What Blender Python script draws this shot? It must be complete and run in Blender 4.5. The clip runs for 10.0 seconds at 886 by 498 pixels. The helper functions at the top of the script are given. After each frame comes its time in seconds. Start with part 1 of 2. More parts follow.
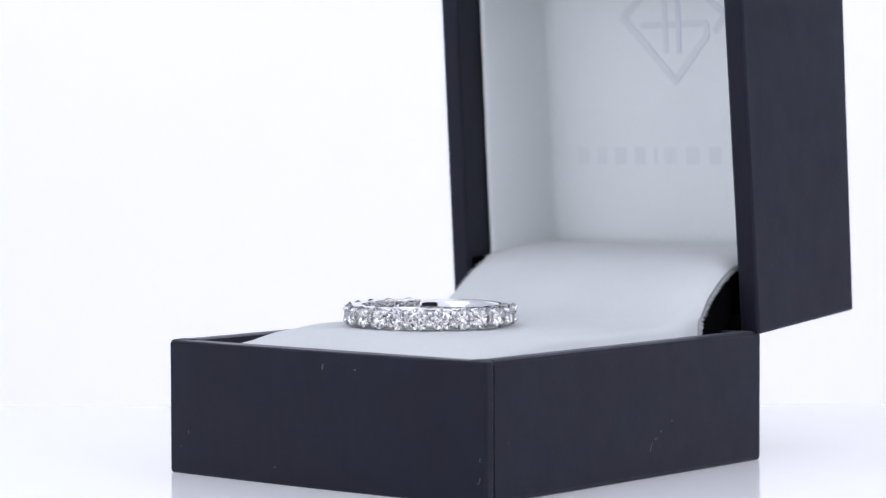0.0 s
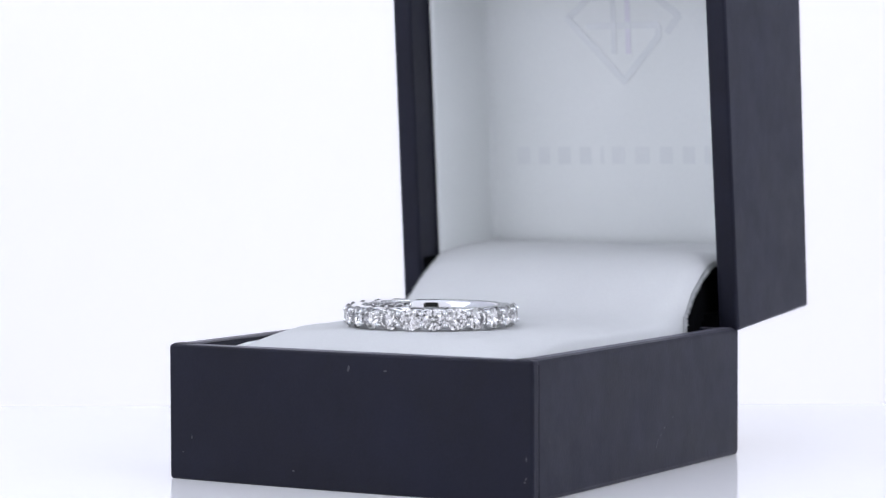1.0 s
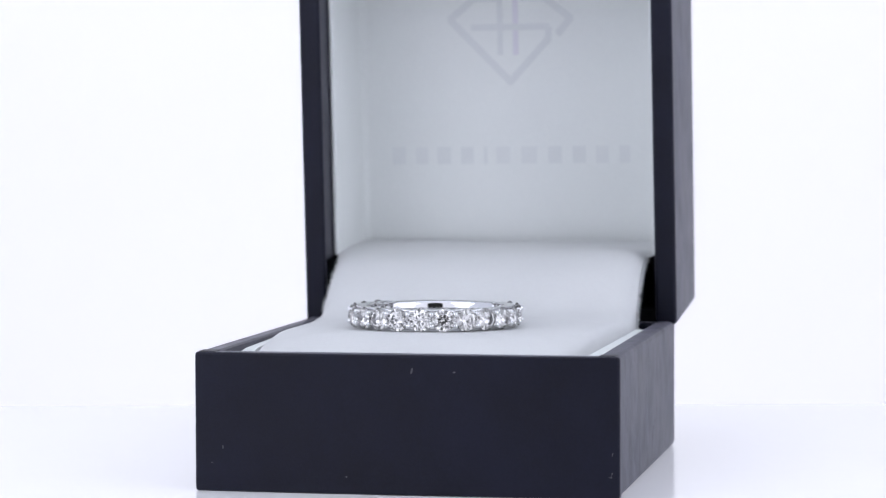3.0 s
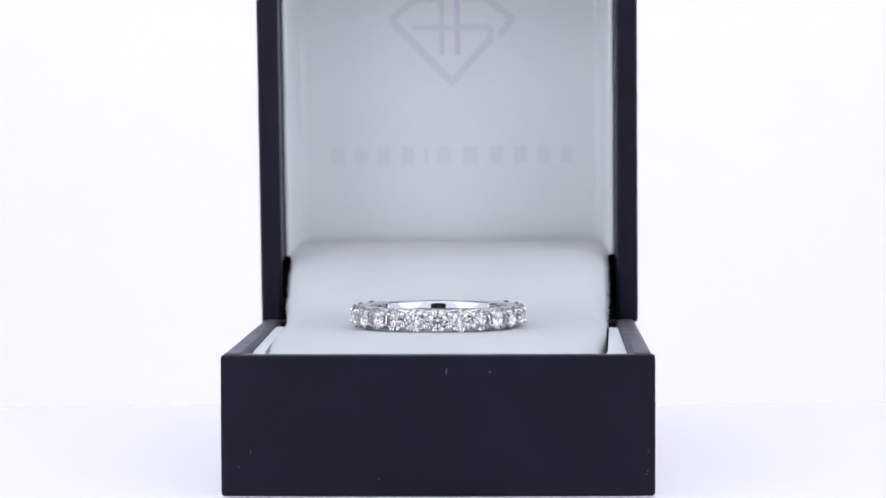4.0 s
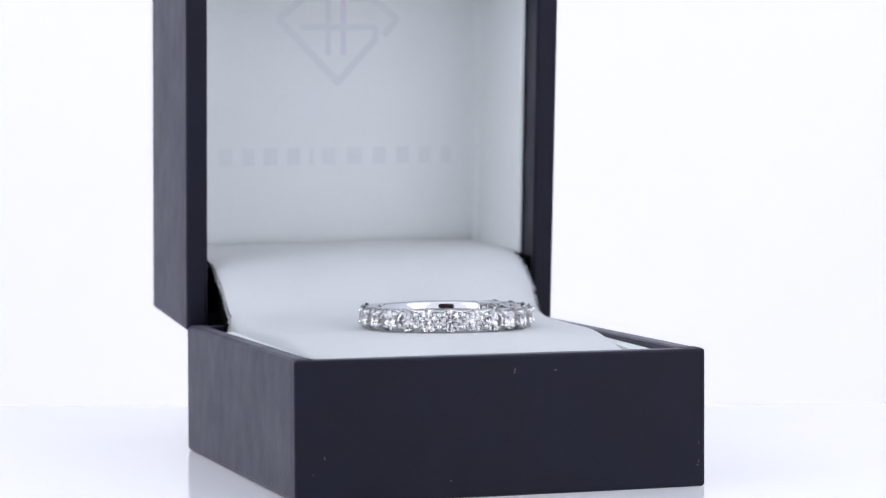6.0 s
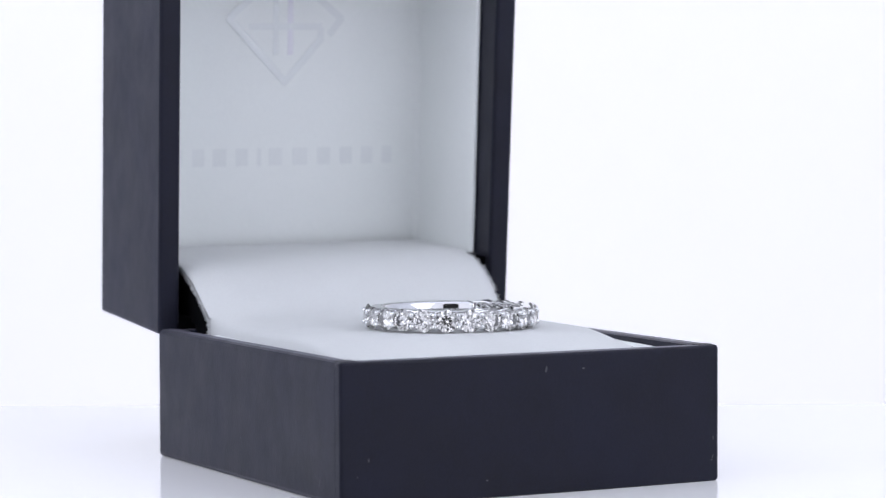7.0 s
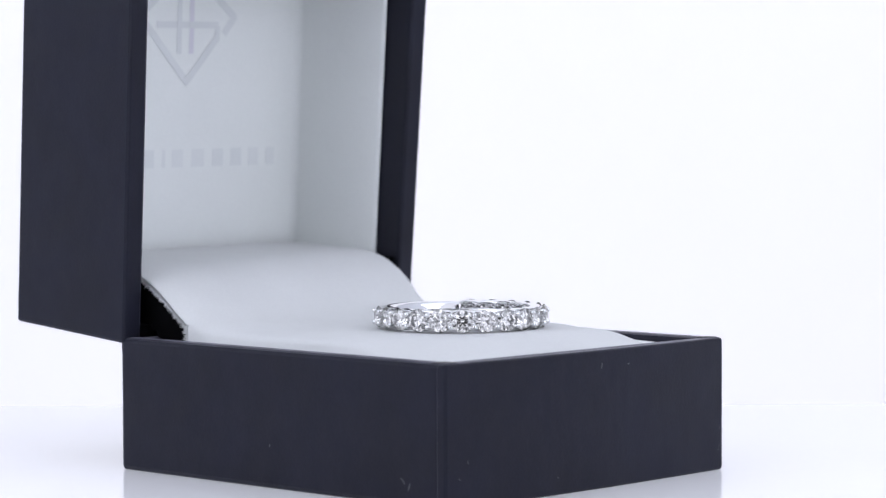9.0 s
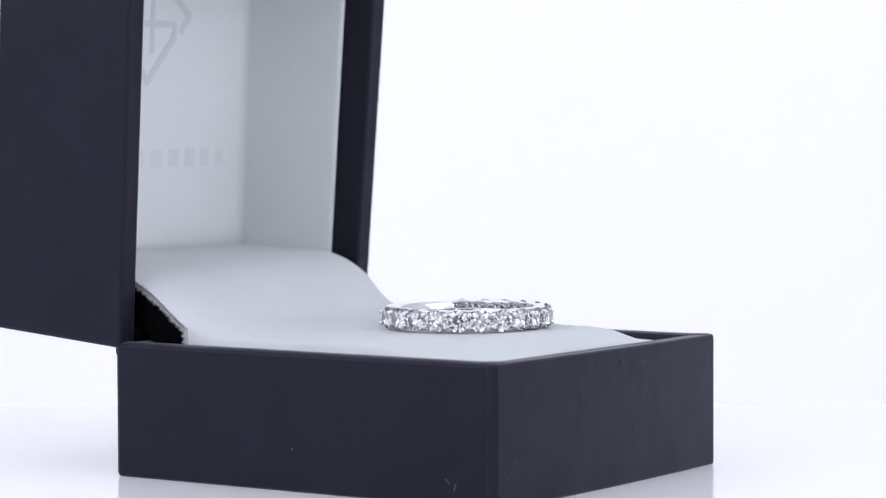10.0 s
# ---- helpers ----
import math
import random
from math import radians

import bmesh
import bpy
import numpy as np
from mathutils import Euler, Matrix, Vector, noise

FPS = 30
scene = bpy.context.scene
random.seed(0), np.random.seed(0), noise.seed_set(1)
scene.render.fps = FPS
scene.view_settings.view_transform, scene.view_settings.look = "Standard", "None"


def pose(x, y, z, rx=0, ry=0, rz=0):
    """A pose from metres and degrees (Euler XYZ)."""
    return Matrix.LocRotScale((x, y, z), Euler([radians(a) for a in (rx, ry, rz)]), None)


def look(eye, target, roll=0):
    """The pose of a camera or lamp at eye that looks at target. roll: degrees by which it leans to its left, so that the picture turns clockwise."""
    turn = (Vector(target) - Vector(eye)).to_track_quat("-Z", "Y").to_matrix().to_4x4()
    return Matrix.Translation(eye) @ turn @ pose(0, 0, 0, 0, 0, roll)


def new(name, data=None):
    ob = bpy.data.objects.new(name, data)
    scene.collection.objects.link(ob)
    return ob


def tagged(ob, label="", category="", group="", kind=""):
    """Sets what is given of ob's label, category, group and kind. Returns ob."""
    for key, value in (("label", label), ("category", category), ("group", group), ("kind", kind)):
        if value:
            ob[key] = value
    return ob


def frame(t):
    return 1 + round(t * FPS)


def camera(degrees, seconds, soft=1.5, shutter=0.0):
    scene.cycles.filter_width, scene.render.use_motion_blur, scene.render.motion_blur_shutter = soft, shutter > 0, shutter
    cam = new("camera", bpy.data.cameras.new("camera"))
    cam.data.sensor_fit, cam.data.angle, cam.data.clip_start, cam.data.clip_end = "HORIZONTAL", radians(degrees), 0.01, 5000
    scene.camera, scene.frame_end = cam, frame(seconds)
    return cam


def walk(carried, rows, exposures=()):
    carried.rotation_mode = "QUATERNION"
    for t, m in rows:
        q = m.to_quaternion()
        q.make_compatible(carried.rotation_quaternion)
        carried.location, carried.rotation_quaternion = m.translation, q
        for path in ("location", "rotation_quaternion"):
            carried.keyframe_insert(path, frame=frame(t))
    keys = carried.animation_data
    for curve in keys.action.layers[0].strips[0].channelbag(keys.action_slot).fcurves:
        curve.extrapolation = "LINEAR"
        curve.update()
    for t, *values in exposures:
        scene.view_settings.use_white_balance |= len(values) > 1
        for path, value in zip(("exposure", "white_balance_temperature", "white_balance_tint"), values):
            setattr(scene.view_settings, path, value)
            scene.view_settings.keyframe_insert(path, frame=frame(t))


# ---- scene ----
cam = camera(17.46, 10.0, soft=1.2)
S = 0.05                      # width of the ring box in metres; the plan below is in widths of the box
EYE = Vector((0, -7.1414 * S, 0.9102 * S))
YAW, PITCH = -0.0058, 0.05
AIM = EYE + Vector((math.sin(YAW) * math.cos(PITCH), math.cos(YAW) * math.cos(PITCH), -math.sin(PITCH)))
walk(cam, [(0.0, look(EYE, AIM, -0.19)), (10.0, look(EYE, AIM, -0.19))], exposures=[(0.0, 0.0), (10.0, 0.0)])
cam.data.dof.use_dof = True
cam.data.dof.focus_distance = 0.349
cam.data.dof.aperture_fstop = 38

# turn of the box about the upright axis through the world's origin, in degrees
TURN = [(0, -39.9), (0.5, -35.2), (1, -30.4), (1.5, -25.5), (2, -20.7), (2.5, -15.85), (4, -1.2), (4.5, 3.5), (5, 8.3),
        (5.5, 13.2), (7, 27.4), (7.5, 32.1), (8, 36.95), (8.5, 41.8), (9, 46.8), (9.5, 51.65), (10, 55.95)]

# ---- light ----
world = bpy.data.worlds.new("studio")
scene.world = world
world.use_nodes = True
world.node_tree.nodes["Background"].inputs["Color"].default_value = (0.9, 0.93, 1.0, 1)
world.node_tree.nodes["Background"].inputs["Strength"].default_value = 0.025


def softbox(name, x, y, z, target, w, h, watts, colour=(1.0, 0.98, 0.96)):
    lamp = bpy.data.lights.new(name, "AREA")
    lamp.shape, lamp.size, lamp.size_y, lamp.energy, lamp.color = "RECTANGLE", w, h, watts, colour
    ob = new(name, lamp)
    ob.matrix_world = look((x, y, z), target)
    return ob


COOL = (0.88, 0.91, 1.0)
softbox("ceiling_softbox", 0.0, 0.0, 0.385, (0, 0.0001, 0), 0.5, 0.5, 0.305, COOL)
softbox("side_softbox", -0.25, -0.17, 0.17, (0, 0.0, 0.05), 0.24, 0.26, 0.395, COOL)
softbox("side_softbox", 0.25, -0.17, 0.17, (0, 0.0, 0.05), 0.24, 0.26, 0.395, COOL)


# ---- materials ----
def material(name):
    m = bpy.data.materials.new(name)
    m.use_nodes = True
    return m, m.node_tree.nodes, m.node_tree.links, m.node_tree.nodes["Principled BSDF"]


def surface(name, low, high, scale, rough, bump=0.0, bump_scale=800.0, stretch=(1, 1, 1), rough_var=0.0, sheen=0.0,
            specular=0.5, metal=0.0, detail=4.0, fine=0.35):
    """A two-scale surface: broad stains, fine grain, relief."""
    m, n, l, b = material(name)
    co = n.new("ShaderNodeTexCoord")
    mp = n.new("ShaderNodeMapping")
    mp.inputs["Scale"].default_value = stretch
    l.new(co.outputs["Object"], mp.inputs["Vector"])
    broad = n.new("ShaderNodeTexNoise")
    broad.inputs["Scale"].default_value, broad.inputs["Detail"].default_value = scale, detail
    grain = n.new("ShaderNodeTexNoise")
    grain.inputs["Scale"].default_value, grain.inputs["Detail"].default_value = bump_scale, 3
    l.new(mp.outputs["Vector"], broad.inputs["Vector"])
    l.new(mp.outputs["Vector"], grain.inputs["Vector"])
    mix = n.new("ShaderNodeMath")
    mix.operation = "MULTIPLY_ADD"
    l.new(grain.outputs["Fac"], mix.inputs[0])
    mix.inputs[1].default_value = fine
    add = n.new("ShaderNodeMath")
    add.operation = "MULTIPLY"
    l.new(broad.outputs["Fac"], add.inputs[0])
    add.inputs[1].default_value = 1.0 - fine
    l.new(add.outputs[0], mix.inputs[2])
    ramp = n.new("ShaderNodeValToRGB")
    ramp.color_ramp.elements[0].position, ramp.color_ramp.elements[1].position = 0.3, 0.7
    ramp.color_ramp.elements[0].color, ramp.color_ramp.elements[1].color = (*low, 1), (*high, 1)
    l.new(mix.outputs[0], ramp.inputs["Fac"])
    l.new(ramp.outputs["Color"], b.inputs["Base Color"])
    b.inputs["Metallic"].default_value = metal
    b.inputs["Specular IOR Level"].default_value = specular
    if rough_var:
        rr = n.new("ShaderNodeMapRange")
        rr.inputs["To Min"].default_value, rr.inputs["To Max"].default_value = rough - rough_var, rough + rough_var
        l.new(broad.outputs["Fac"], rr.inputs["Value"])
        l.new(rr.outputs["Result"], b.inputs["Roughness"])
    else:
        b.inputs["Roughness"].default_value = rough
    if bump:
        bp = n.new("ShaderNodeBump")
        bp.inputs["Strength"].default_value, bp.inputs["Distance"].default_value = bump, 0.0001
        l.new(grain.outputs["Fac"], bp.inputs["Height"])
        l.new(bp.outputs["Normal"], b.inputs["Normal"])
    if sheen:
        rub = n.new("ShaderNodeTexNoise")
        rub.inputs["Scale"].default_value, rub.inputs["Detail"].default_value, rub.inputs["Roughness"].default_value = 330, 5, 0.65
        flat = n.new("ShaderNodeMapping")
        flat.inputs["Scale"].default_value = (1, 1, 0.6)
        l.new(co.outputs["Object"], flat.inputs["Vector"])
        l.new(flat.outputs["Vector"], rub.inputs["Vector"])
        worn = n.new("ShaderNodeMapRange")
        worn.inputs["From Min"].default_value, worn.inputs["From Max"].default_value = 0.3, 0.72
        worn.inputs["To Min"].default_value, worn.inputs["To Max"].default_value = sheen * 0.65, sheen * 1.5
        l.new(rub.outputs["Fac"], worn.inputs["Value"])
        l.new(worn.outputs["Result"], b.inputs["Sheen Weight"])
        b.inputs["Sheen Roughness"].default_value = 0.4
    return m


LEATHER = surface("black_leatherette", (0.0024, 0.0028, 0.0070), (0.0064, 0.0078, 0.0184), 110, 0.46, 0.16, 3200, (1.0, 1.0, 1.0),
                  0.11, specular=0.24, sheen=0.22)
LEATHER.node_tree.nodes['Principled BSDF'].inputs['Sheen Tint'].default_value = (0.84, 0.82, 1.0, 1)
LEATHER.node_tree.nodes['Principled BSDF'].inputs['Specular Tint'].default_value = (0.93, 0.92, 1.0, 1)
LEATHER_EDGE = surface("worn_leatherette_edge", (0.010, 0.010, 0.016), (0.030, 0.030, 0.040), 160, 0.5, 0.35, 2200, (1, 1, 1), 0.08)
VELVET = surface("black_velvet", (0.0015, 0.0015, 0.002), (0.004, 0.004, 0.005), 200, 0.95, 0.4, 3500, specular=0.05)
SATIN = surface("white_suede", (0.655, 0.665, 0.67), (0.715, 0.725, 0.73), 60, 0.85, 0.12, 3000, specular=0.15, sheen=0.1)
LINER = surface("white_liner_card", (0.80, 0.825, 0.82), (0.86, 0.88, 0.875), 40, 0.7, 0.08, 2500, specular=0.2)
PRINT = surface("grey_foil_print", (0.70, 0.725, 0.735), (0.75, 0.77, 0.78), 120, 0.5, 0.05, 2500, specular=0.4, metal=0.16)
PRINT_BAR = surface("pale_grey_print", (0.75, 0.775, 0.78), (0.80, 0.82, 0.825), 120, 0.5, 0.05, 2500, specular=0.4, metal=0.10)
PRINT_VIOLET = surface("violet_foil_print", (0.70, 0.69, 0.755), (0.75, 0.735, 0.80), 120, 0.5, 0.05, 2500, specular=0.4, metal=0.16)
SCUFF = surface("pale_scuff", (0.045, 0.045, 0.058), (0.12, 0.12, 0.135), 900, 0.8, 0.3, 4000)
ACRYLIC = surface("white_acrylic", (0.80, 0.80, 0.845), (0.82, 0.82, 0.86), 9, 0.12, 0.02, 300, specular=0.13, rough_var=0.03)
ACRYLIC.node_tree.nodes['Principled BSDF'].inputs['Emission Color'].default_value = (0.95, 0.96, 1.0, 1)   # added glow: brightens the sheet and thins the shade around the box
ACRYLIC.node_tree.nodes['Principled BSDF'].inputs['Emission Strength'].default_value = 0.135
TENT = surface("white_tent_fabric", (0.80, 0.82, 0.86), (0.86, 0.88, 0.92), 12, 0.9, 0.2, 900, specular=0.1)
GOLD = surface("white_gold", (0.79, 0.79, 0.80), (0.85, 0.845, 0.85), 300, 0.07, 0.02, 3000, rough_var=0.02, metal=1.0)

GOLD_SOFT = surface("brushed_white_gold", (0.79, 0.79, 0.80), (0.85, 0.845, 0.85), 300, 0.07, 0.02, 3000, rough_var=0.02, metal=1.0)


def diamond_material():
    m, n, l, b = material("diamond")
    n.remove(b)
    g = n.new("ShaderNodeBsdfGlass")
    g.inputs["IOR"].default_value, g.inputs["Roughness"].default_value = 2.42, 0.0
    g.inputs["Color"].default_value = (1.0, 0.995, 0.99, 1)
    l.new(g.outputs[0], n["Material Output"].inputs["Surface"])
    return m


DIAMOND = diamond_material()


def glow_material(name, colour, strength):
    """Back-lit diffusion cloth: soft falloff at two scales."""
    m, n, l, b = material(name)
    co = n.new("ShaderNodeTexCoord")
    cloud = n.new("ShaderNodeTexNoise")
    cloud.inputs["Scale"].default_value, cloud.inputs["Detail"].default_value = 5.0, 2
    l.new(co.outputs["Object"], cloud.inputs["Vector"])
    rr = n.new("ShaderNodeMapRange")
    rr.inputs["To Min"].default_value, rr.inputs["To Max"].default_value = strength * 0.96, strength * 1.06
    l.new(cloud.outputs["Fac"], rr.inputs["Value"])
    b.inputs["Base Color"].default_value = (0.8, 0.8, 0.8, 1)
    b.inputs["Roughness"].default_value = 0.9
    b.inputs["Emission Color"].default_value = (*colour, 1)
    l.new(rr.outputs["Result"], b.inputs["Emission Strength"])
    return m


GLOW = glow_material("backlit_diffuser", (0.985, 0.962, 1.06), 0.448)
FRONT_GLOW = glow_material("backlit_front_diffuser", (0.92, 0.95, 1.10), 0.21)


# ---- mesh helpers ----
def link(name, bm, mat, parent=None, label="", smooth=False):
    me = bpy.data.meshes.new(name)
    bmesh.ops.recalc_face_normals(bm, faces=bm.faces[:])
    bm.to_mesh(me)
    bm.free()
    me.materials.append(mat)
    if smooth:
        me.shade_smooth()
    ob = new(name, me)
    ob.parent = parent
    if label:
        ob["label"] = label
    return ob


part = link


def add_box(bm, lo, hi, bevel=0.0, segments=2, scale=S):
    """A box between two corners of the plan, with rounded edges."""
    r = bmesh.ops.create_cube(bm, size=1.0)
    for v in r["verts"]:
        v.co = Vector([(lo[i] + hi[i]) / 2 + v.co[i] * (hi[i] - lo[i]) for i in range(3)]) * scale
    if bevel:
        edges = list({e for v in r["verts"] for e in v.link_edges})
        bmesh.ops.bevel(bm, geom=edges, offset=bevel * scale, segments=segments, profile=0.5, affect="EDGES", clamp_overlap=True)
    return bm


def slab(lo, hi, bevel=0.006, segments=2):
    return add_box(bmesh.new(), lo, hi, bevel, segments)


# ---- the light tent ----
def build_tent():
    # the sheet's own glow is added; no lamp stands beneath it
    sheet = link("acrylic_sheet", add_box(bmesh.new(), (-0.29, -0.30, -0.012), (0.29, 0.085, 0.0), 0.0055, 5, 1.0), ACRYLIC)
    tagged(sheet, "glossy white acrylic sheet under the ring box, with an added glow", "table top", kind="structure")
    back = link("backdrop", add_box(bmesh.new(), (-0.32, 0.40, -0.22), (0.32, 0.41, 0.43), 0, 2, 1.0), GLOW)
    tagged(back, "plain glowing white diffuser cloth behind the box", "backdrop", kind="structure")
    for name, lo, hi in (("wall_west", (-0.31, -0.30, -0.22), (-0.30, 0.398, 0.43)), ("wall_east", (0.30, -0.30, -0.22), (0.31, 0.398, 0.43)),
                         ("ceiling", (-0.298, -0.30, 0.40), (0.298, 0.398, 0.41)), ("floor", (-0.298, -0.30, -0.22), (0.298, 0.398, -0.21))):
        w = link(name, add_box(bmesh.new(), lo, hi, 0, 2, 1.0), TENT)
        tagged(w, "plain white light tent fabric panel", "tent wall", kind="structure")
    # front panel with a tall opening for the lens
    bm = bmesh.new()
    n = 48
    def loop(y, square):
        out = []
        for k in range(n):
            a = 2 * math.pi * (k + 0.5) / n
            c, d = math.cos(a), math.sin(a)
            if square:
                f = 1 / max(abs(c), abs(d))
                out.append(bm.verts.new((0.298 * c * f, y, 0.105 + (0.305 if d > 0 else 0.325) * d * f)))
            else:
                out.append(bm.verts.new((0.072 * math.copysign(abs(c) ** 0.6, c), y, 0.140 + 0.165 * math.copysign(abs(d) ** 0.6, d))))
        return out
    rings = [loop(-0.301, True), loop(-0.301, False), loop(-0.305, False), loop(-0.305, True)]
    for p, q in zip(rings, rings[1:] + rings[:1]):
        for k in range(n):
            bm.faces.new((p[k], p[(k + 1) % n], q[(k + 1) % n], q[k]))
    tagged(link("wall_south", bm, FRONT_GLOW), "glowing white light tent front panel with a lens opening", "tent wall", kind="structure")
    leg = link("table_stand", add_box(bmesh.new(), (-0.27, -0.28, -0.21), (0.27, 0.06, -0.012), 0.004, 2, 1.0), TENT)
    tagged(leg, "white fabric plinth carrying the acrylic sheet", "stand", kind="structure")


# ---- the ring box ----
D, H = 1.1164, 0.331          # depth and height of the lower half
BX, BY = -0.0439, 0.0894      # its centre from the turning axis
FRONT, BACK = -D / 2, D / 2
WALL = 0.05


def frame_slab(lo, hi, bevel=0.007):
    return slab((lo[0] + BX, lo[1] + BY, lo[2]), (hi[0] + BX, hi[1] + BY, hi[2]), bevel)


def smoothstep(a, b, x):
    k = min(1.0, max(0.0, (x - a) / (b - a)))
    return k * k * (3 - 2 * k)


def flap_z(y, side=0.0):
    """Height of the cushion's top along its length."""
    front = 0.300 + 0.048 * smoothstep(-0.50, -0.12, y)
    if y < 0.34:
        return front
    lop = (0.012 if side > 0 else -0.013) * abs(side) * smoothstep(0.40, 0.45, y) * (1 - smoothstep(0.54, 0.62, y))
    return lop + sum(np.interp(y + d, RISE_Y, RISE_Z) for d in (-0.016, -0.008, 0.0, 0.008, 0.016)) / 5


RISE_Y = (0.30, 0.374, 0.400, 0.434, 0.473, 0.521, 0.570, 0.64, 0.75, 0.87)
RISE_Z = (0.348, 0.350, 0.361, 0.400, 0.434, 0.467, 0.491, 0.506, 0.516, 0.525)


def middle_z(y, u):
    front = 0.300 + 0.060 * smoothstep(-0.58, -0.36, y) + 0.0055 * (1 - u * u)
    if y < 0.16:
        return front
    back = sum(np.interp(y + d + 0.024 * max(0.0, u), MID_Y, MID_Z) for d in (-0.04, -0.02, 0.0, 0.02, 0.04)) / 5 + 0.013 * u * smoothstep(0.36, 0.45, y) * (1 - smoothstep(0.55, 0.75, y))
    k = smoothstep(0.16, 0.26, y)
    return front * (1 - k) + back * k


MID_Y = (0.10, 0.27, 0.335, 0.373, 0.412, 0.452, 0.503, 0.555, 0.63, 0.75, 0.87)
MID_Z = (0.364, 0.363, 0.369, 0.386, 0.420, 0.453, 0.485, 0.504, 0.514, 0.519, 0.527)


def build_cushion(parent):
    """Suede cushion: a domed block whose rear rolls up into the lid."""
    nx, ys = 64, [-0.497 + i * (0.357 + 0.497) / 34 for i in range(35)] + [0.365 + (i + 1) * 0.519 / 46 for i in range(46)]
    bm = bmesh.new()
    rows = []
    for y in ys:
        left = -0.412 - 0.010 * smoothstep(0.1, 0.4, y) - 0.018 * smoothstep(0.55, 0.66, y)
        right = 0.372 + 0.048 * smoothstep(-0.5, 0.36, y) + 0.022 * smoothstep(0.55, 0.66, y)
        row = []
        for i in range(nx + 1):
            u = 2 * i / nx - 1
            x = (left + right) / 2 + u * (right - left) / 2
            e = (4 if u < 0 else 5) * (1 - smoothstep(0.2, 0.38, y)) + 15 * smoothstep(0.2, 0.38, y)
            roll = (0.012 - 0.010 * smoothstep(0.3, 0.4, y)) * max(0.0, (abs(u) - 0.94) / 0.06) ** 2
            wob = 0.0022 * noise.noise((x * 7, y * 7, 3.1)) + 0.0008 * noise.noise((x * 30, y * 30, 8.1))
            row.append(bm.verts.new(((x + BX) * S, (y + BY) * S, (flap_z(y, u) * abs(u) ** e + middle_z(y, u) * (1 - abs(u) ** e) - roll + wob) * S)))
        rows.append(row)
    for a, b in zip(rows, rows[1:]):
        for i in range(nx):
            bm.faces.new((a[i], a[i + 1], b[i + 1], b[i]))
    # front and side skirts of the block
    flat = [k for k, y in enumerate(ys) if y < 0.402]
    def skirt(line):
        low = [bm.verts.new((v.co.x, v.co.y, 0.2 * S)) for v in line]
        for i in range(len(line) - 1):
            bm.faces.new((line[i], line[i + 1], low[i + 1], low[i]))
    skirt(rows[0])
    skirt([rows[k][0] for k in flat])
    skirt([rows[k][nx] for k in flat])
    ob = part("cushion", bm, SATIN, parent, "off-white suede cushion curving up at the back", True)
    # frayed fibres along both cut edges of the flap
    rng = random.Random(5)
    bm = bmesh.new()
    for side in (-1, 1):
        for i in range(1100):
            y = 0.40 + 0.21 * rng.random()
            x = -0.4215 if side < 0 else 0.4215
            z = flap_z(y, side) - 0.013
            p = Vector((x + BX - side * 0.004, y + BY, z + 0.007))
            d = Vector((side * rng.uniform(0.2, 1.0), rng.uniform(-0.5, 0.8), rng.uniform(-0.5, 0.5))).normalized() * rng.uniform(0.005, 0.018)
            w = Vector((0, 0.0011, 0.0010))
            q = [p - w, p + w, p + d * 0.6 + w * 0.7 + Vector((0, 0, -0.001)), p + d, p + d * 0.6 - w * 0.7]
            vs = [bm.verts.new(c * S) for c in q]
            bm.faces.new(vs)
    # thicker tufts among the fibres
    for side in (-1, 1):
        for i in range(330):
            y = 0.400 + 0.23 * (i + rng.random()) / 330
            p = Vector(((-0.4215 if side < 0 else 0.4215) + BX - side * 0.006, y + BY, flap_z(y, side) - 0.004))
            slope = (flap_z(y + 0.01, side) - flap_z(y - 0.01, side)) / 0.02
            along = Vector((0, 1, slope)).normalized()
            out = (Vector((side * 0.8, 0, 0)) + Vector((0, slope, -1)).normalized() * rng.uniform(0.6, 1.5) + along * rng.uniform(-0.5, 0.5)).normalized()
            length, wide = rng.choice((0.003, 0.005, 0.008, 0.013)) * rng.uniform(0.6, 1.2), rng.uniform(0.0015, 0.0035)
            thick = out.cross(along).normalized() * 0.002
            tip = bm.verts.new((p + out * (length + 0.006)) * S)
            foot = [bm.verts.new((p + c) * S) for c in (along * wide, thick, -along * wide, -thick)]
            for k in range(4):
                bm.faces.new((foot[k], foot[(k + 1) % 4], tip))
    # and down the cut end beside the hinge
    for side in (-1, 1):
        for i in range(60):
            p = Vector(((-0.4215 if side < 0 else 0.4215) + BX, 0.398 + BY, 0.322 + 0.042 * i / 60))
            out = Vector((side * rng.uniform(-0.2, 0.5), 1.0, rng.uniform(-0.6, 0.4))).normalized()
            tip = bm.verts.new((p + out * rng.uniform(0.006, 0.022)) * S)
            foot = [bm.verts.new((p + Vector(c)) * S) for c in ((0.002, 0, 0.003), (-0.002, 0, 0.003), (0, 0, -0.003))]
            for k in range(3):
                bm.faces.new((foot[k], foot[(k + 1) % 3], tip))
    fray = part("frayed_edge", bm, SATIN, ob, "fuzzy white fibres on the cut fabric edge")
    fray["kind"] = "stuff"
    return ob


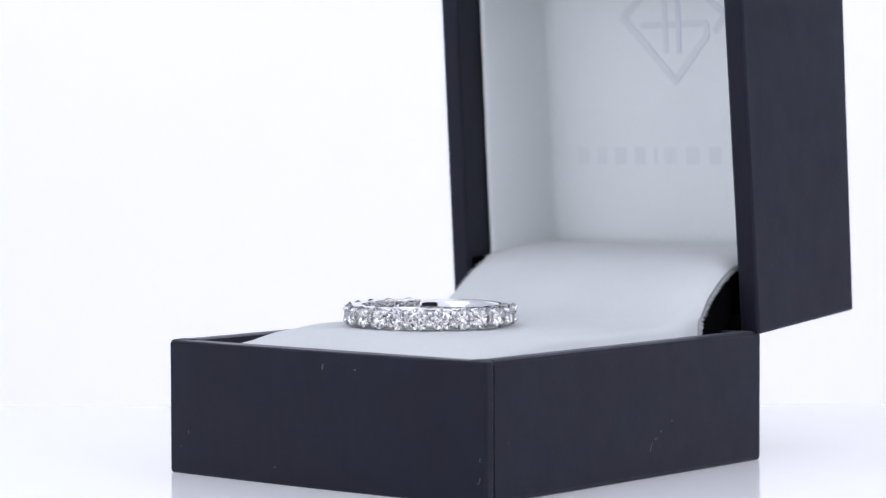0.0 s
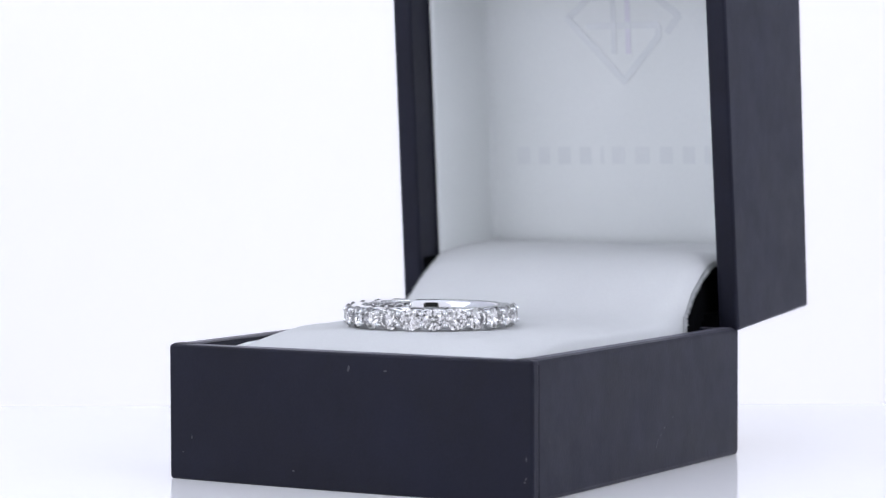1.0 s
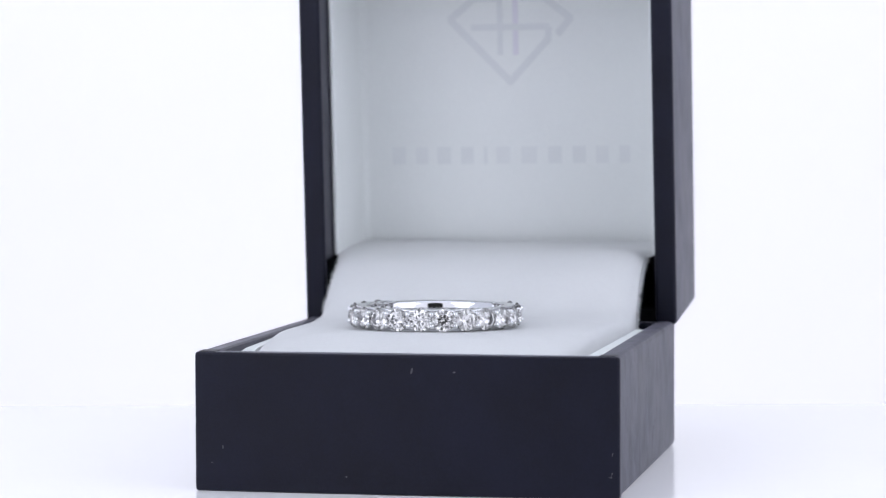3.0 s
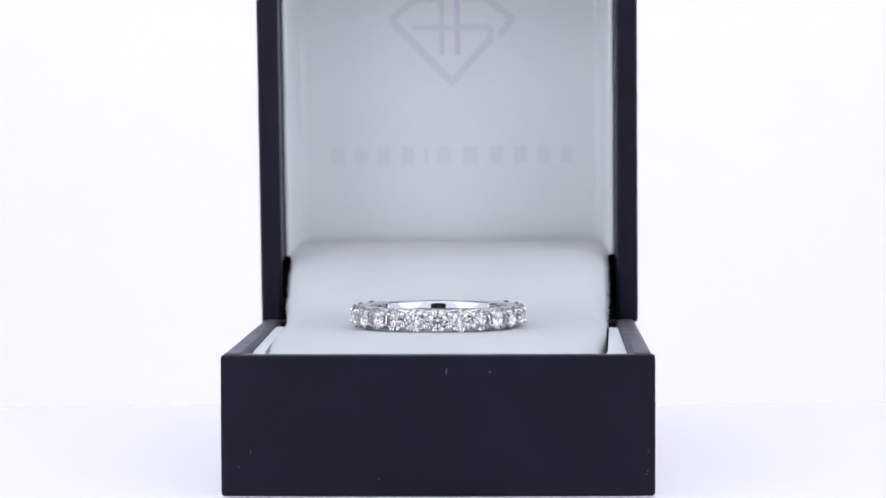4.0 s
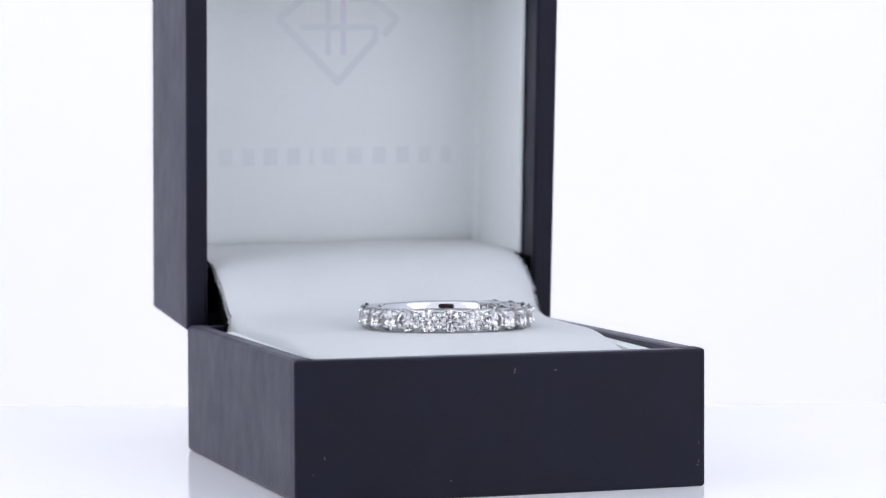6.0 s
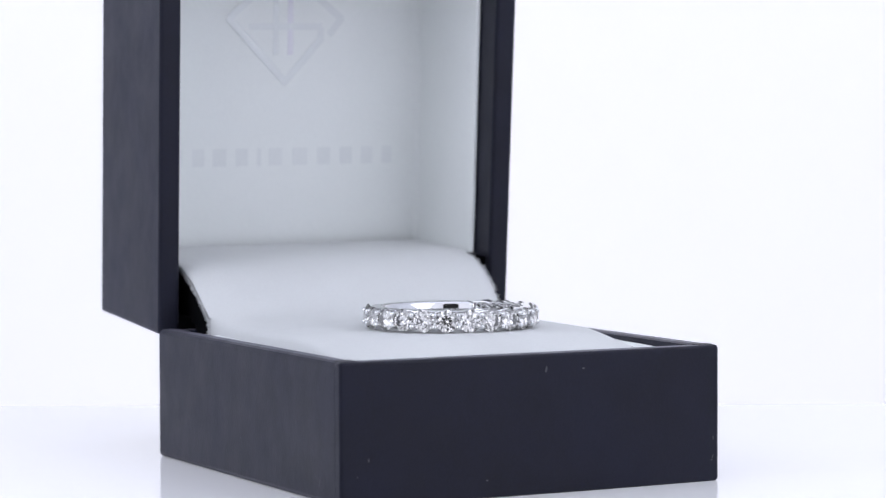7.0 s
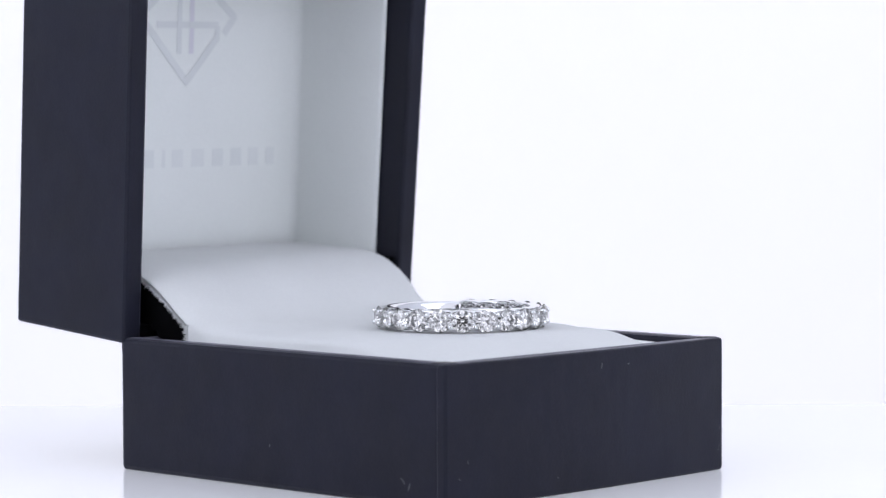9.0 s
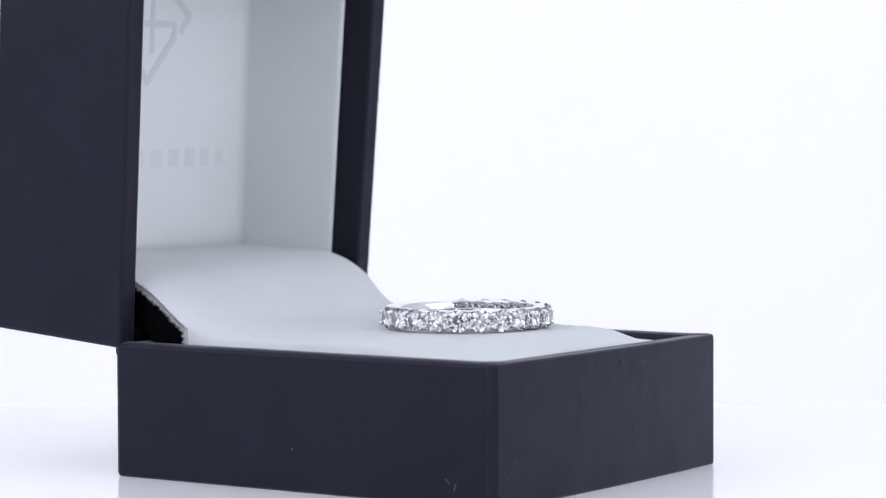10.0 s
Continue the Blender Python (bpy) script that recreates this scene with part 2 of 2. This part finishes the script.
def build_hinge_lining(parent):
    """Black velvet under the rolled flap, closing the hinge."""
    ys = [0.385 + i * 0.43 / 24 for i in range(25)]
    bm = bmesh.new()
    top, low = [], []
    for y in ys:
        z = flap_z(y) - 0.028
        top.append([bm.verts.new(((x + BX) * S, (y + BY) * S, z * S)) for x in (-0.414, 0.412)])
        low.append([bm.verts.new(((x + BX) * S, (y + BY) * S, 0.30 * S if y < 0.52 else 0.345 * S)) for x in (-0.414, 0.412)])
    for i in range(len(ys) - 1):
        bm.faces.new((top[i][0], top[i][1], top[i + 1][1], top[i + 1][0]))
        bm.faces.new((top[i][0], top[i + 1][0], low[i + 1][0], low[i][0]))
        bm.faces.new((top[i][1], top[i + 1][1], low[i + 1][1], low[i][1]))
        bm.faces.new((low[i][0], low[i][1], low[i + 1][1], low[i + 1][0]))
    bm.faces.new((top[0][0], top[0][1], low[0][1], low[0][0]))
    bm.faces.new((top[-1][0], top[-1][1], low[-1][1], low[-1][0]))
    part("hinge_lining", bm, VELVET, parent, "matt black velvet lining at the hinge")


def bow(x):
    """How far the front wrap stands off its plane: it bulges, and is pulled in at one corner."""
    return 0.006 * (x + 0.5) - 0.013 * (1 - 4 * x * x)


def bowed_front():
    bm = bmesh.new()
    t, rad, top = 0.030, 0.007, H - 0.001
    ring = []
    for cy, cz, a0 in ((t - rad, top - rad, 0), (rad, top - rad, 90), (rad, rad, 180), (t - rad, rad, 270)):
        for k in range(4):
            a = radians(a0 + 30 * k)
            ring.append((cy + rad * math.cos(a), cz + rad * math.sin(a)))
    xs = [-0.5042, -0.5025, -0.498] + [-0.48 + 0.04 * k for k in range(25)] + [0.50, 0.5053, 0.507]
    loops = []
    for k, x in enumerate(xs):
        cut = {0: 0.0060, 1: 0.0022, len(xs) - 2: 0.0022, len(xs) - 1: 0.0060}.get(k, 0.0)
        loop = []
        for y, z in ring:
            y = y + (cut if y < t / 2 else -cut)
            z = z + (cut if z < top / 2 else -cut)
            wob = 0.0012 * noise.noise((x * 5, z * 5, 1.7))
            loop.append(bm.verts.new(((x + BX) * S, (FRONT + BY + y + bow(max(-0.5, min(0.5, x))) + wob) * S, z * S)))
        loops.append(loop)
    for p, q in zip(loops, loops[1:]):
        for i in range(16):
            bm.faces.new((p[i], p[(i + 1) % 16], q[(i + 1) % 16], q[i]))
    bm.faces.new(loops[0])
    bm.faces.new(list(reversed(loops[-1])))
    return bm


def build_base(box):
    base = part("base", frame_slab((-0.495, FRONT + 0.02, 0.0), (0.495, BACK - 0.004, 0.03)), LEATHER, box,
                "black leatherette lower half with folded corners")
    # wrapped walls; the front wrap laps the corners
    part("front_panel", bowed_front(), LEATHER, base)
    part("front_panel_core", frame_slab((-0.49, FRONT + 0.020, 0.02), (0.49, FRONT + WALL, H - 0.002), 0.006), LEATHER, base)
    part("back_panel", frame_slab((-0.497, BACK - WALL, 0.0), (0.498, BACK + 0.003, H - 0.002), 0.006), LEATHER, base)
    for s in (-1, 1):
        a, b = sorted((s * 0.503, s * (0.5 - WALL)))
        part("side_panel", frame_slab((a, FRONT + 0.012, 0.0), (b, BACK + 0.0045, H), 0.012), LEATHER, base)
        # glued seam where the side wrap meets the front wrap
        a, b = sorted((s * 0.5034, s * 0.498))
        part("seam", frame_slab((a, FRONT + (0.0364 if s > 0 else 0.0303), 0.006), (b, FRONT + (0.0406 if s > 0 else 0.0345), H - 0.012), 0.0), VELVET if s > 0 else LEATHER, base, "dark glued seam")
        # folded tab at the top front corner
        a, b = sorted((s * 0.498, s * 0.455))
        bm = frame_slab((a, FRONT + (0.012 if s > 0 else 0.005), H - 0.010), (b, FRONT + 0.050, H + 0.001), 0.004)
        part("corner_fold", bm, LEATHER_EDGE, base, "worn folded corner of the leatherette")
    # white card lining beside the cushion
    for s, near, far in ((-1, 0.418, 0.426), (1, 0.382, 0.427)):
        bm = bmesh.new()
        rim = 0.298 if s < 0 else 0.314
        q = [(s * near, FRONT + 0.052, rim), (s * 0.449, FRONT + 0.052, rim + 0.002), (s * 0.449, -0.30, 0.322), (s * 0.449, 0.34, 0.331),
             (s * far, 0.34, 0.331), (s * (near + far) / 2, -0.28, 0.322)]
        up = [bm.verts.new(((x + BX) * S, (y + BY) * S, (z - (0.007 if s > 0 else 0.004)) * S)) for x, y, z in q]
        dn = [bm.verts.new(((x + BX) * S, (y + BY) * S, 0.2 * S)) for x, y, z in q]
        for face in ((0, 1, 2, 5), (5, 2, 3, 4)):
            bm.faces.new([up[k] for k in face])
        for k in range(6):
            bm.faces.new((up[k], up[(k + 1) % 6], dn[(k + 1) % 6], dn[k]))
        part("tray_lining", bm, LINER, base, "white card ledge beside the cushion")
    part("tray_floor", frame_slab((-0.449, FRONT + 0.052, 0.03), (0.449, BACK - 0.052, 0.19), 0.0), VELVET, base)
    # scuffs on the leatherette
    def scuff(x, z, w, h, lean=0.0, side=0, mat=SCUFF, label="small pale scuff"):
        bm = bmesh.new()
        pts = []
        rng = random.Random(int(1000 * abs(x) + 77 * z * 100))
        for i in range(9):
            a = 2 * math.pi * i / 9
            r = 0.7 + 0.3 * rng.random()
            pts.append((w * r * math.cos(a) + lean * h * math.sin(a), h * r * math.sin(a)))
        if side == 0:
            co = [(x + BX + p, FRONT + BY + bow(x + p) - 0.0022, z + q) for p, q in pts]
            c2 = [(a, b + 0.004, c) for a, b, c in co]
        else:
            co = [(side * 0.5033 + BX, x + BY + p, z + q) for p, q in pts]
            c2 = [(a - side * 0.002, b, c) for a, b, c in co]
        f1 = [bm.verts.new(Vector(c) * S) for c in co]
        f2 = [bm.verts.new(Vector(c) * S) for c in c2]
        bm.faces.new(f1)
        for i in range(9):
            bm.faces.new((f1[i], f1[(i + 1) % 9], f2[(i + 1) % 9], f2[i]))
        part("scuff", bm, mat, base, label)
    scuff(0.022, 0.293, 0.0028, 0.0085, 0.2)
    scuff(0.122, 0.291, 0.004, 0.0022)
    scuff(-0.135, 0.042, 0.003, 0.0018)
    scuff(-0.444, 0.046, 0.0022, 0.012, -0.3, -1)
    scuff(-0.425, 0.056, 0.0022, 0.009, 0.6, -1)
    scuff(-0.418, 0.062, 0.003, 0.002, 0, -1)
    scuff(0.018, 0.103, 0.002, 0.004, 0, -1)
    scuff(0.171, 0.134, 0.007, 0.0018, 0.2, 1)
    scuff(0.085, 0.078, 0.0025, 0.014, 0.4, 1)
    scuff(0.105, 0.096, 0.006, 0.004, 0.8, 1)
    scuff(0.125, 0.112, 0.004, 0.003, 0.5, 1)
    scuff(0.486, 0.052, 0.004, 0.0014)
    scuff(0.489, 0.060, 0.0011, 0.005, 0.3)
    scuff(0.490, 0.105, 0.0008, 0.006)
    scuff(-0.462, 0.068, 0.0022, 0.0016)
    scuff(-0.435, 0.105, 0.0013, 0.005)
    scuff(-0.467, 0.137, 0.0025, 0.002, 0, 1)
    return base


LEAN = 3.2                    # degrees by which the open lid leans forward
LID_W0, LID_W1 = -0.506, 0.511
LID_D, LID_H = 0.452, 1.1164


def build_lid(box):
    """The lid, standing open on the rear edge; its own space has the hinge as origin."""
    hinge = Vector(((BX) * S, (0.536 + BY) * S, 0.3315 * S))
    R = 0.057

    def lid_part(name, bm, mat, parent, label=""):
        for v in bm.verts:
            x, y, z = v.co / S
            near = 1 - min(1.0, max(0.0, y / 0.33))
            y -= 0.031 * max(0.0, z) * min(1.0, max(0.0, x + 0.5)) * near      # the mouth's far corner is sprung
            y += 0.010 * min(1.0, max(0.0, 0.5 - x)) * near
            y -= 0.014 * min(1.0, max(0.0, 0.5 - x)) * (1 - near)
            if z < 0.012 and name in ("lid", "side_panel", "bottom_panel"):
                z -= 0.013 * near                                                  # the foot meets the rim
            v.co = Vector((x, y, z)) * S
        bmesh.ops.rotate(bm, verts=bm.verts[:], cent=(0, 0, 0), matrix=Matrix.Rotation(radians(-0.4), 3, "Y") @ Matrix.Rotation(radians(LEAN), 3, "X"))
        bmesh.ops.translate(bm, verts=bm.verts[:], vec=hinge)
        return part(name, bm, mat, parent, label)

    lid = lid_part("lid", slab((LID_W0 + 0.012, LID_D - R, 0), (LID_W1 - 0.012, LID_D - 0.0015, LID_H), 0.004), LEATHER, box, "open black leatherette lid with white lining")
    lid_part("side_panel", slab((LID_W0, 0, 0.0), (LID_W0 + R, LID_D, LID_H - 0.002), 0.008), LEATHER, lid)
    lid_part("side_panel", slab((LID_W1 - R, 0, 0.0), (LID_W1, LID_D, LID_H - 0.002), 0.008), LEATHER, lid)
    lid_part("top_panel", slab((LID_W0 + R, 0.001, LID_H - R), (LID_W1 - R, LID_D - R, LID_H - 0.001), 0.006), LEATHER, lid)
    lid_part("bottom_panel", slab((LID_W0 + R, 0.004, 0.0), (LID_W1 - R, LID_D - R, 0.030), 0.004), VELVET, lid)
    lid_part("velvet_edge", slab((LID_W0 + R - 0.001, 0.02, 0.03), (LID_W0 + R + 0.006, 0.30, 0.16), 0.002), VELVET, lid)
    lid_part("velvet_edge", slab((LID_W1 - R - 0.006, 0.02, 0.03), (LID_W1 - R + 0.001, 0.30, 0.16), 0.002), VELVET, lid)
    lid_part("hinge_strip", slab((LID_W0 + 0.012, 0.006, -0.030), (LID_W1 - 0.012, 0.024, 0.004), 0.003), VELVET, lid)
    # white card liner: back and two sides, set back from the mouth
    z0, z1, b0 = 0.165, LID_H - R, 0.100
    xl, xr = LID_W0 + R + 0.008, LID_W1 - R - 0.008
    back_y = 0.388
    bm = bmesh.new()
    prof = [(xl - 0.006, b0 + 0.004), (xl - 0.001, b0), (xl + 0.005, b0 + 0.001), (xl + 0.008, b0 + 0.007), (xl + 0.022, back_y - 0.03)]
    for i in range(14):
        a = math.pi / 2 * i / 13
        prof.append((xl + 0.022 + 0.022 * (1 - math.cos(a)), back_y - 0.022 + 0.022 * math.sin(a)))
    mid = [(xl + xr - x, y - (0.018 if y < 0.12 else 0)) for x, y in reversed(prof)]
    line = prof + mid
    lo = [bm.verts.new((x * S, y * S, z0 * S)) for x, y in line]
    hi = [bm.verts.new((x * S, y * S, z1 * S)) for x, y in line]
    for i in range(len(line) - 1):
        bm.faces.new((lo[i], lo[i + 1], hi[i + 1], hi[i]))
    liner = lid_part("liner", bm, LINER, lid, "white card liner inside the lid")
    # printed emblem: strokes of a cut gem, and a row of bars for the lettering below it
    def stroke(a, b, w, mat, lift):
        a, b = Vector((a[0], 0, a[1])), Vector((b[0], 0, b[1]))
        d = (b - a).normalized()
        n = Vector((-d.z, 0, d.x)) * w / 2
        bm = bmesh.new()
        f = [bm.verts.new((c + Vector((0, back_y - 0.0010 - lift, 0))) * S) for c in (a + n, b + n, b - n, a - n)]
        g = [bm.verts.new(v.co + Vector((0, 0.0008 * S, 0))) for v in f]
        bm.faces.new(f)
        for i in range(4):
            bm.faces.new((f[i], f[(i + 1) % 4], g[(i + 1) % 4], g[i]))
        lid_part("emblem_stroke", bm, mat, lid, "pale grey printed line")

    cx, zt = 0.008, 0.612
    def E(u, v):
        return (cx + u, zt + v)
    lifts = [0.00012 * k for k in range(11)]
    for a, b, w, mat in ((E(-0.172, 0.188), E(0.004, 0.006), 0.020, PRINT), (E(-0.004, 0.006), E(0.108, 0.128), 0.020, PRINT),
                         (E(0.108, 0.122), E(0.110, 0.162), 0.018, PRINT), (E(-0.110, 0.163), E(0.112, 0.163), 0.018, PRINT),
                         (E(-0.172, 0.184), E(-0.098, 0.245), 0.020, PRINT), (E(-0.10, 0.243), E(-0.02, 0.243), 0.018, PRINT),
                         (E(0.10, 0.243), E(0.174, 0.184), 0.020, PRINT), (E(0.174, 0.188), E(0.134, 0.140), 0.020, PRINT),
                         (E(0.03, 0.243), E(0.10, 0.243), 0.018, PRINT), (E(-0.028, 0.250), E(-0.028, 0.085), 0.016, PRINT),
                         (E(0.016, 0.250), E(0.016, 0.085), 0.016, PRINT_VIOLET)):
        stroke(a, b, w, mat, lifts.pop())
    for k, (u, w) in enumerate(((-0.310, 0.044), (-0.247, 0.040), (-0.186, 0.044), (-0.122, 0.040), (-0.072, 0.012), (-0.024, 0.044),
                                (0.047, 0.050), (0.117, 0.044), (0.183, 0.042), (0.245, 0.040), (0.306, 0.034))):
        zc, u, w = 0.416, u * 1.042, w * 0.9
        bm = slab((cx + u - w / 2, back_y - 0.0011, zc - 0.024), (cx + u + w / 2, back_y - 0.0003, zc + 0.024), 0.0)
        lid_part("lettering_bar", bm, PRINT_BAR, lid, "pale grey printed bar")
    return lid


def build_box():
    box = new("ring_box")
    tagged(box, "open black leatherette ring box with white suede cushion", "jewellery box")
    build_base(box)
    cushion = build_cushion(box)
    build_hinge_lining(box)
    build_lid(box)
    return box


# ---- the ring ----
RX, RY, RZ = (-0.008 + BX) * S, (-0.1416 + BY) * S, 0.3936 * S
MM = 0.001
STEP, FIRST = 15.65, 45.8     # degrees per stone; start of the set arc, clockwise from the rear


def polar(r, deg, z):
    a = radians(90 - deg)
    return Vector((RX + r * MM * math.cos(a), RY + r * MM * math.sin(a), RZ + z * MM))


def sweep(profile, a0, a1, n, taper=None):
    """Sweeps a closed (radius, height) profile along an arc of the ring."""
    bm = bmesh.new()
    full = abs(a1 - a0) >= 359.9
    rings = []
    for k in range(n if full else n + 1):
        a = a0 + (a1 - a0) * k / n
        f = taper(k / n) if taper else 1.0
        rings.append([bm.verts.new(polar(8.5 + (r - 8.5) * f, a, z * (0.6 + 0.4 * f))) for r, z in profile])
    m = len(profile)
    for k in range(n if full else n):
        p, q = rings[k], rings[(k + 1) % len(rings)]
        for i in range(m):
            bm.faces.new((p[i], p[(i + 1) % m], q[(i + 1) % m], q[i]))
    if not full:
        bm.faces.new(rings[0])
        bm.faces.new(list(reversed(rings[-1])))
    return bm


def scallop(profile, side):
    """A rail that rises under each stone and dips between them."""
    bm = bmesh.new()
    n = 17 * 12
    rings = []
    for k in range(n + 1):
        up = 0.15 * abs(math.sin(math.pi * k / 12)) ** 0.7
        rings.append([bm.verts.new(polar(r + 0.25 * up, FIRST + 17 * STEP * k / n, z + side * up)) for r, z in profile])
    m = len(profile)
    for p, q in zip(rings, rings[1:]):
        for i in range(m):
            bm.faces.new((p[i], p[(i + 1) % m], q[(i + 1) % m], q[i]))
    bm.faces.new(rings[0])
    bm.faces.new(list(reversed(rings[-1])))
    return bm


def oval(r0, r1, h, n=14, power=0.6):
    out = []
    for i in range(n):
        a = 2 * math.pi * i / n
        c, s = math.cos(a), math.sin(a)
        out.append(((r0 + r1) / 2 + (r1 - r0) / 2 * math.copysign(abs(c) ** power, c), h * math.copysign(abs(s) ** power, s)))
    return out


def brilliant():
    """A round brilliant of unit girdle radius: table up +z."""
    bm = bmesh.new()
    def circle(r, z, n, off):
        return [bm.verts.new((r * math.cos(2 * math.pi * (i + off) / n), r * math.sin(2 * math.pi * (i + off) / n), z)) for i in range(n)]
    table = circle(0.56, 0.32, 8, 0)
    crown = circle(0.80, 0.19, 8, 0.5)
    g1, g0 = circle(1.0, 0.02, 16, 0), circle(1.0, -0.02, 16, 0)
    pav = circle(0.27, -0.648, 8, 0.5)
    culet = bm.verts.new((0, 0, -0.86))
    bm.faces.new(table)
    for i in range(8):
        j = (i + 1) % 8
        bm.faces.new((table[i], crown[i], table[j]))
        bm.faces.new((table[j], crown[i], g1[2 * j], crown[j]))
        bm.faces.new((crown[i], g1[2 * i], g1[2 * i + 1]))
        bm.faces.new((crown[i], g1[2 * i + 1], g1[(2 * i + 2) % 16]))
        bm.faces.new((g0[2 * i], pav[i], g0[2 * i + 1]))
        bm.faces.new((g0[2 * i + 1], pav[i], g0[(2 * i + 2) % 16]))
        bm.faces.new((pav[i], culet, pav[j], g0[2 * j]))
    for i in range(16):
        bm.faces.new((g1[i], g0[i], g0[(i + 1) % 16], g1[(i + 1) % 16]))
    bmesh.ops.recalc_face_normals(bm, faces=bm.faces[:])
    return bm


def build_ring():
    ring = new("ring")
    tagged(ring, "white gold eternity ring with round brilliant diamonds on the white cushion", "ring")
    end = FIRST + 17 * STEP
    # plain polished shank at the rear, and two thin rails under the stones
    shank = part("shank", sweep(oval(8.45, 10.15, 1.18, 20), end - 360 - 1, FIRST + 1, 60, lambda k: 0.45 + 0.55 * smoothstep(0.0, 0.07, min(k, 1 - k))), GOLD_SOFT, ring, "plain polished white gold shank", True)
    for s in (-1, 1):
        part("rail", scallop([(r, z + s * 0.98) for r, z in oval(8.45, 9.72, 0.17, 14, 0.7)], s), GOLD, ring, "scalloped white gold rail", True)
    part("under_rail", sweep(oval(8.75, 9.10, 0.30, 8, 0.8), FIRST - 1, end + 1, 110), GOLD, ring, "", True)
    stone = bpy.data.meshes.new("diamond")
    bm = brilliant()
    bm.to_mesh(stone)
    bm.free()
    stone.materials.append(DIAMOND)
    # seat: a thin cone collar under each stone
    bm = bmesh.new()
    n = 20
    loops = []
    for r, z in ((0.78, -0.20), (0.82, -0.26), (0.54, -0.66), (0.44, -0.66)):
        loops.append([bm.verts.new((r * math.cos(2 * math.pi * i / n), r * math.sin(2 * math.pi * i / n), z)) for i in range(n)])
    for k in range(4):
        p, q = loops[k], loops[(k + 1) % 4]
        for i in range(n):
            bm.faces.new((p[i], p[(i + 1) % n], q[(i + 1) % n], q[i]))
    bmesh.ops.recalc_face_normals(bm, faces=bm.faces[:])
    seat = bpy.data.meshes.new("seat")
    bm.to_mesh(seat)
    bm.free()
    seat.materials.append(GOLD)
    seat.shade_smooth()
    # prong: tapered claw with a round bead
    bm = bmesh.new()
    n = 10
    loops = []
    for r, z in ((0.24, -1.55), (0.24, -0.9), (0.26, -0.35), (0.31, -0.12), (0.335, 0.06), (0.31, 0.23), (0.22, 0.34), (0.10, 0.39)):
        loops.append([bm.verts.new((r * math.cos(2 * math.pi * i / n) * MM, r * math.sin(2 * math.pi * i / n) * MM, z * MM)) for i in range(n)])
    for p, q in zip(loops, loops[1:]):
        for i in range(n):
            bm.faces.new((p[i], p[(i + 1) % n], q[(i + 1) % n], q[i]))
    bm.faces.new(loops[-1])
    bm.faces.new(list(reversed(loops[0])))
    bmesh.ops.recalc_face_normals(bm, faces=bm.faces[:])
    prong = bpy.data.meshes.new("prong")
    bm.to_mesh(prong)
    bm.free()
    prong.materials.append(GOLD)
    prong.shade_smooth()
    rng = random.Random(11)

    def outward(deg, r, z, spin):
        a = radians(90 - deg)
        out = Vector((math.cos(a), math.sin(a), 0))
        q = out.to_track_quat("Z", "Y").to_matrix().to_4x4()
        return Matrix.Translation(polar(r, deg, z)) @ q @ Matrix.Rotation(spin, 4, "Z")

    for i in range(17):
        deg = FIRST + STEP * (i + 0.5)
        m = outward(deg, 10.28, 0, rng.uniform(0, 0.8)) @ Matrix.Rotation(rng.uniform(-0.03, 0.03), 4, "X")
        for name, me in (("diamond", stone), ("seat", seat)):
            ob = new(name, me)
            ob.parent = ring
            ob.matrix_local = m @ Matrix.Diagonal((1.36 * MM, 1.36 * MM, 1.36 * MM, 1))
    for i in range(18):
        for s in (-1, 1):
            ob = new("prong", prong)
            ob.parent = ring
            ob.matrix_local = outward(FIRST + STEP * i, 10.52, s * 0.70, 0)
    return ring


build_tent()
ring_box = build_box()
ring = build_ring()


def motions():
    for thing in (ring_box, ring):
        walk(thing, [(t, pose(0, 0, 0, 0, 0, a)) for t, a in TURN])


motions()
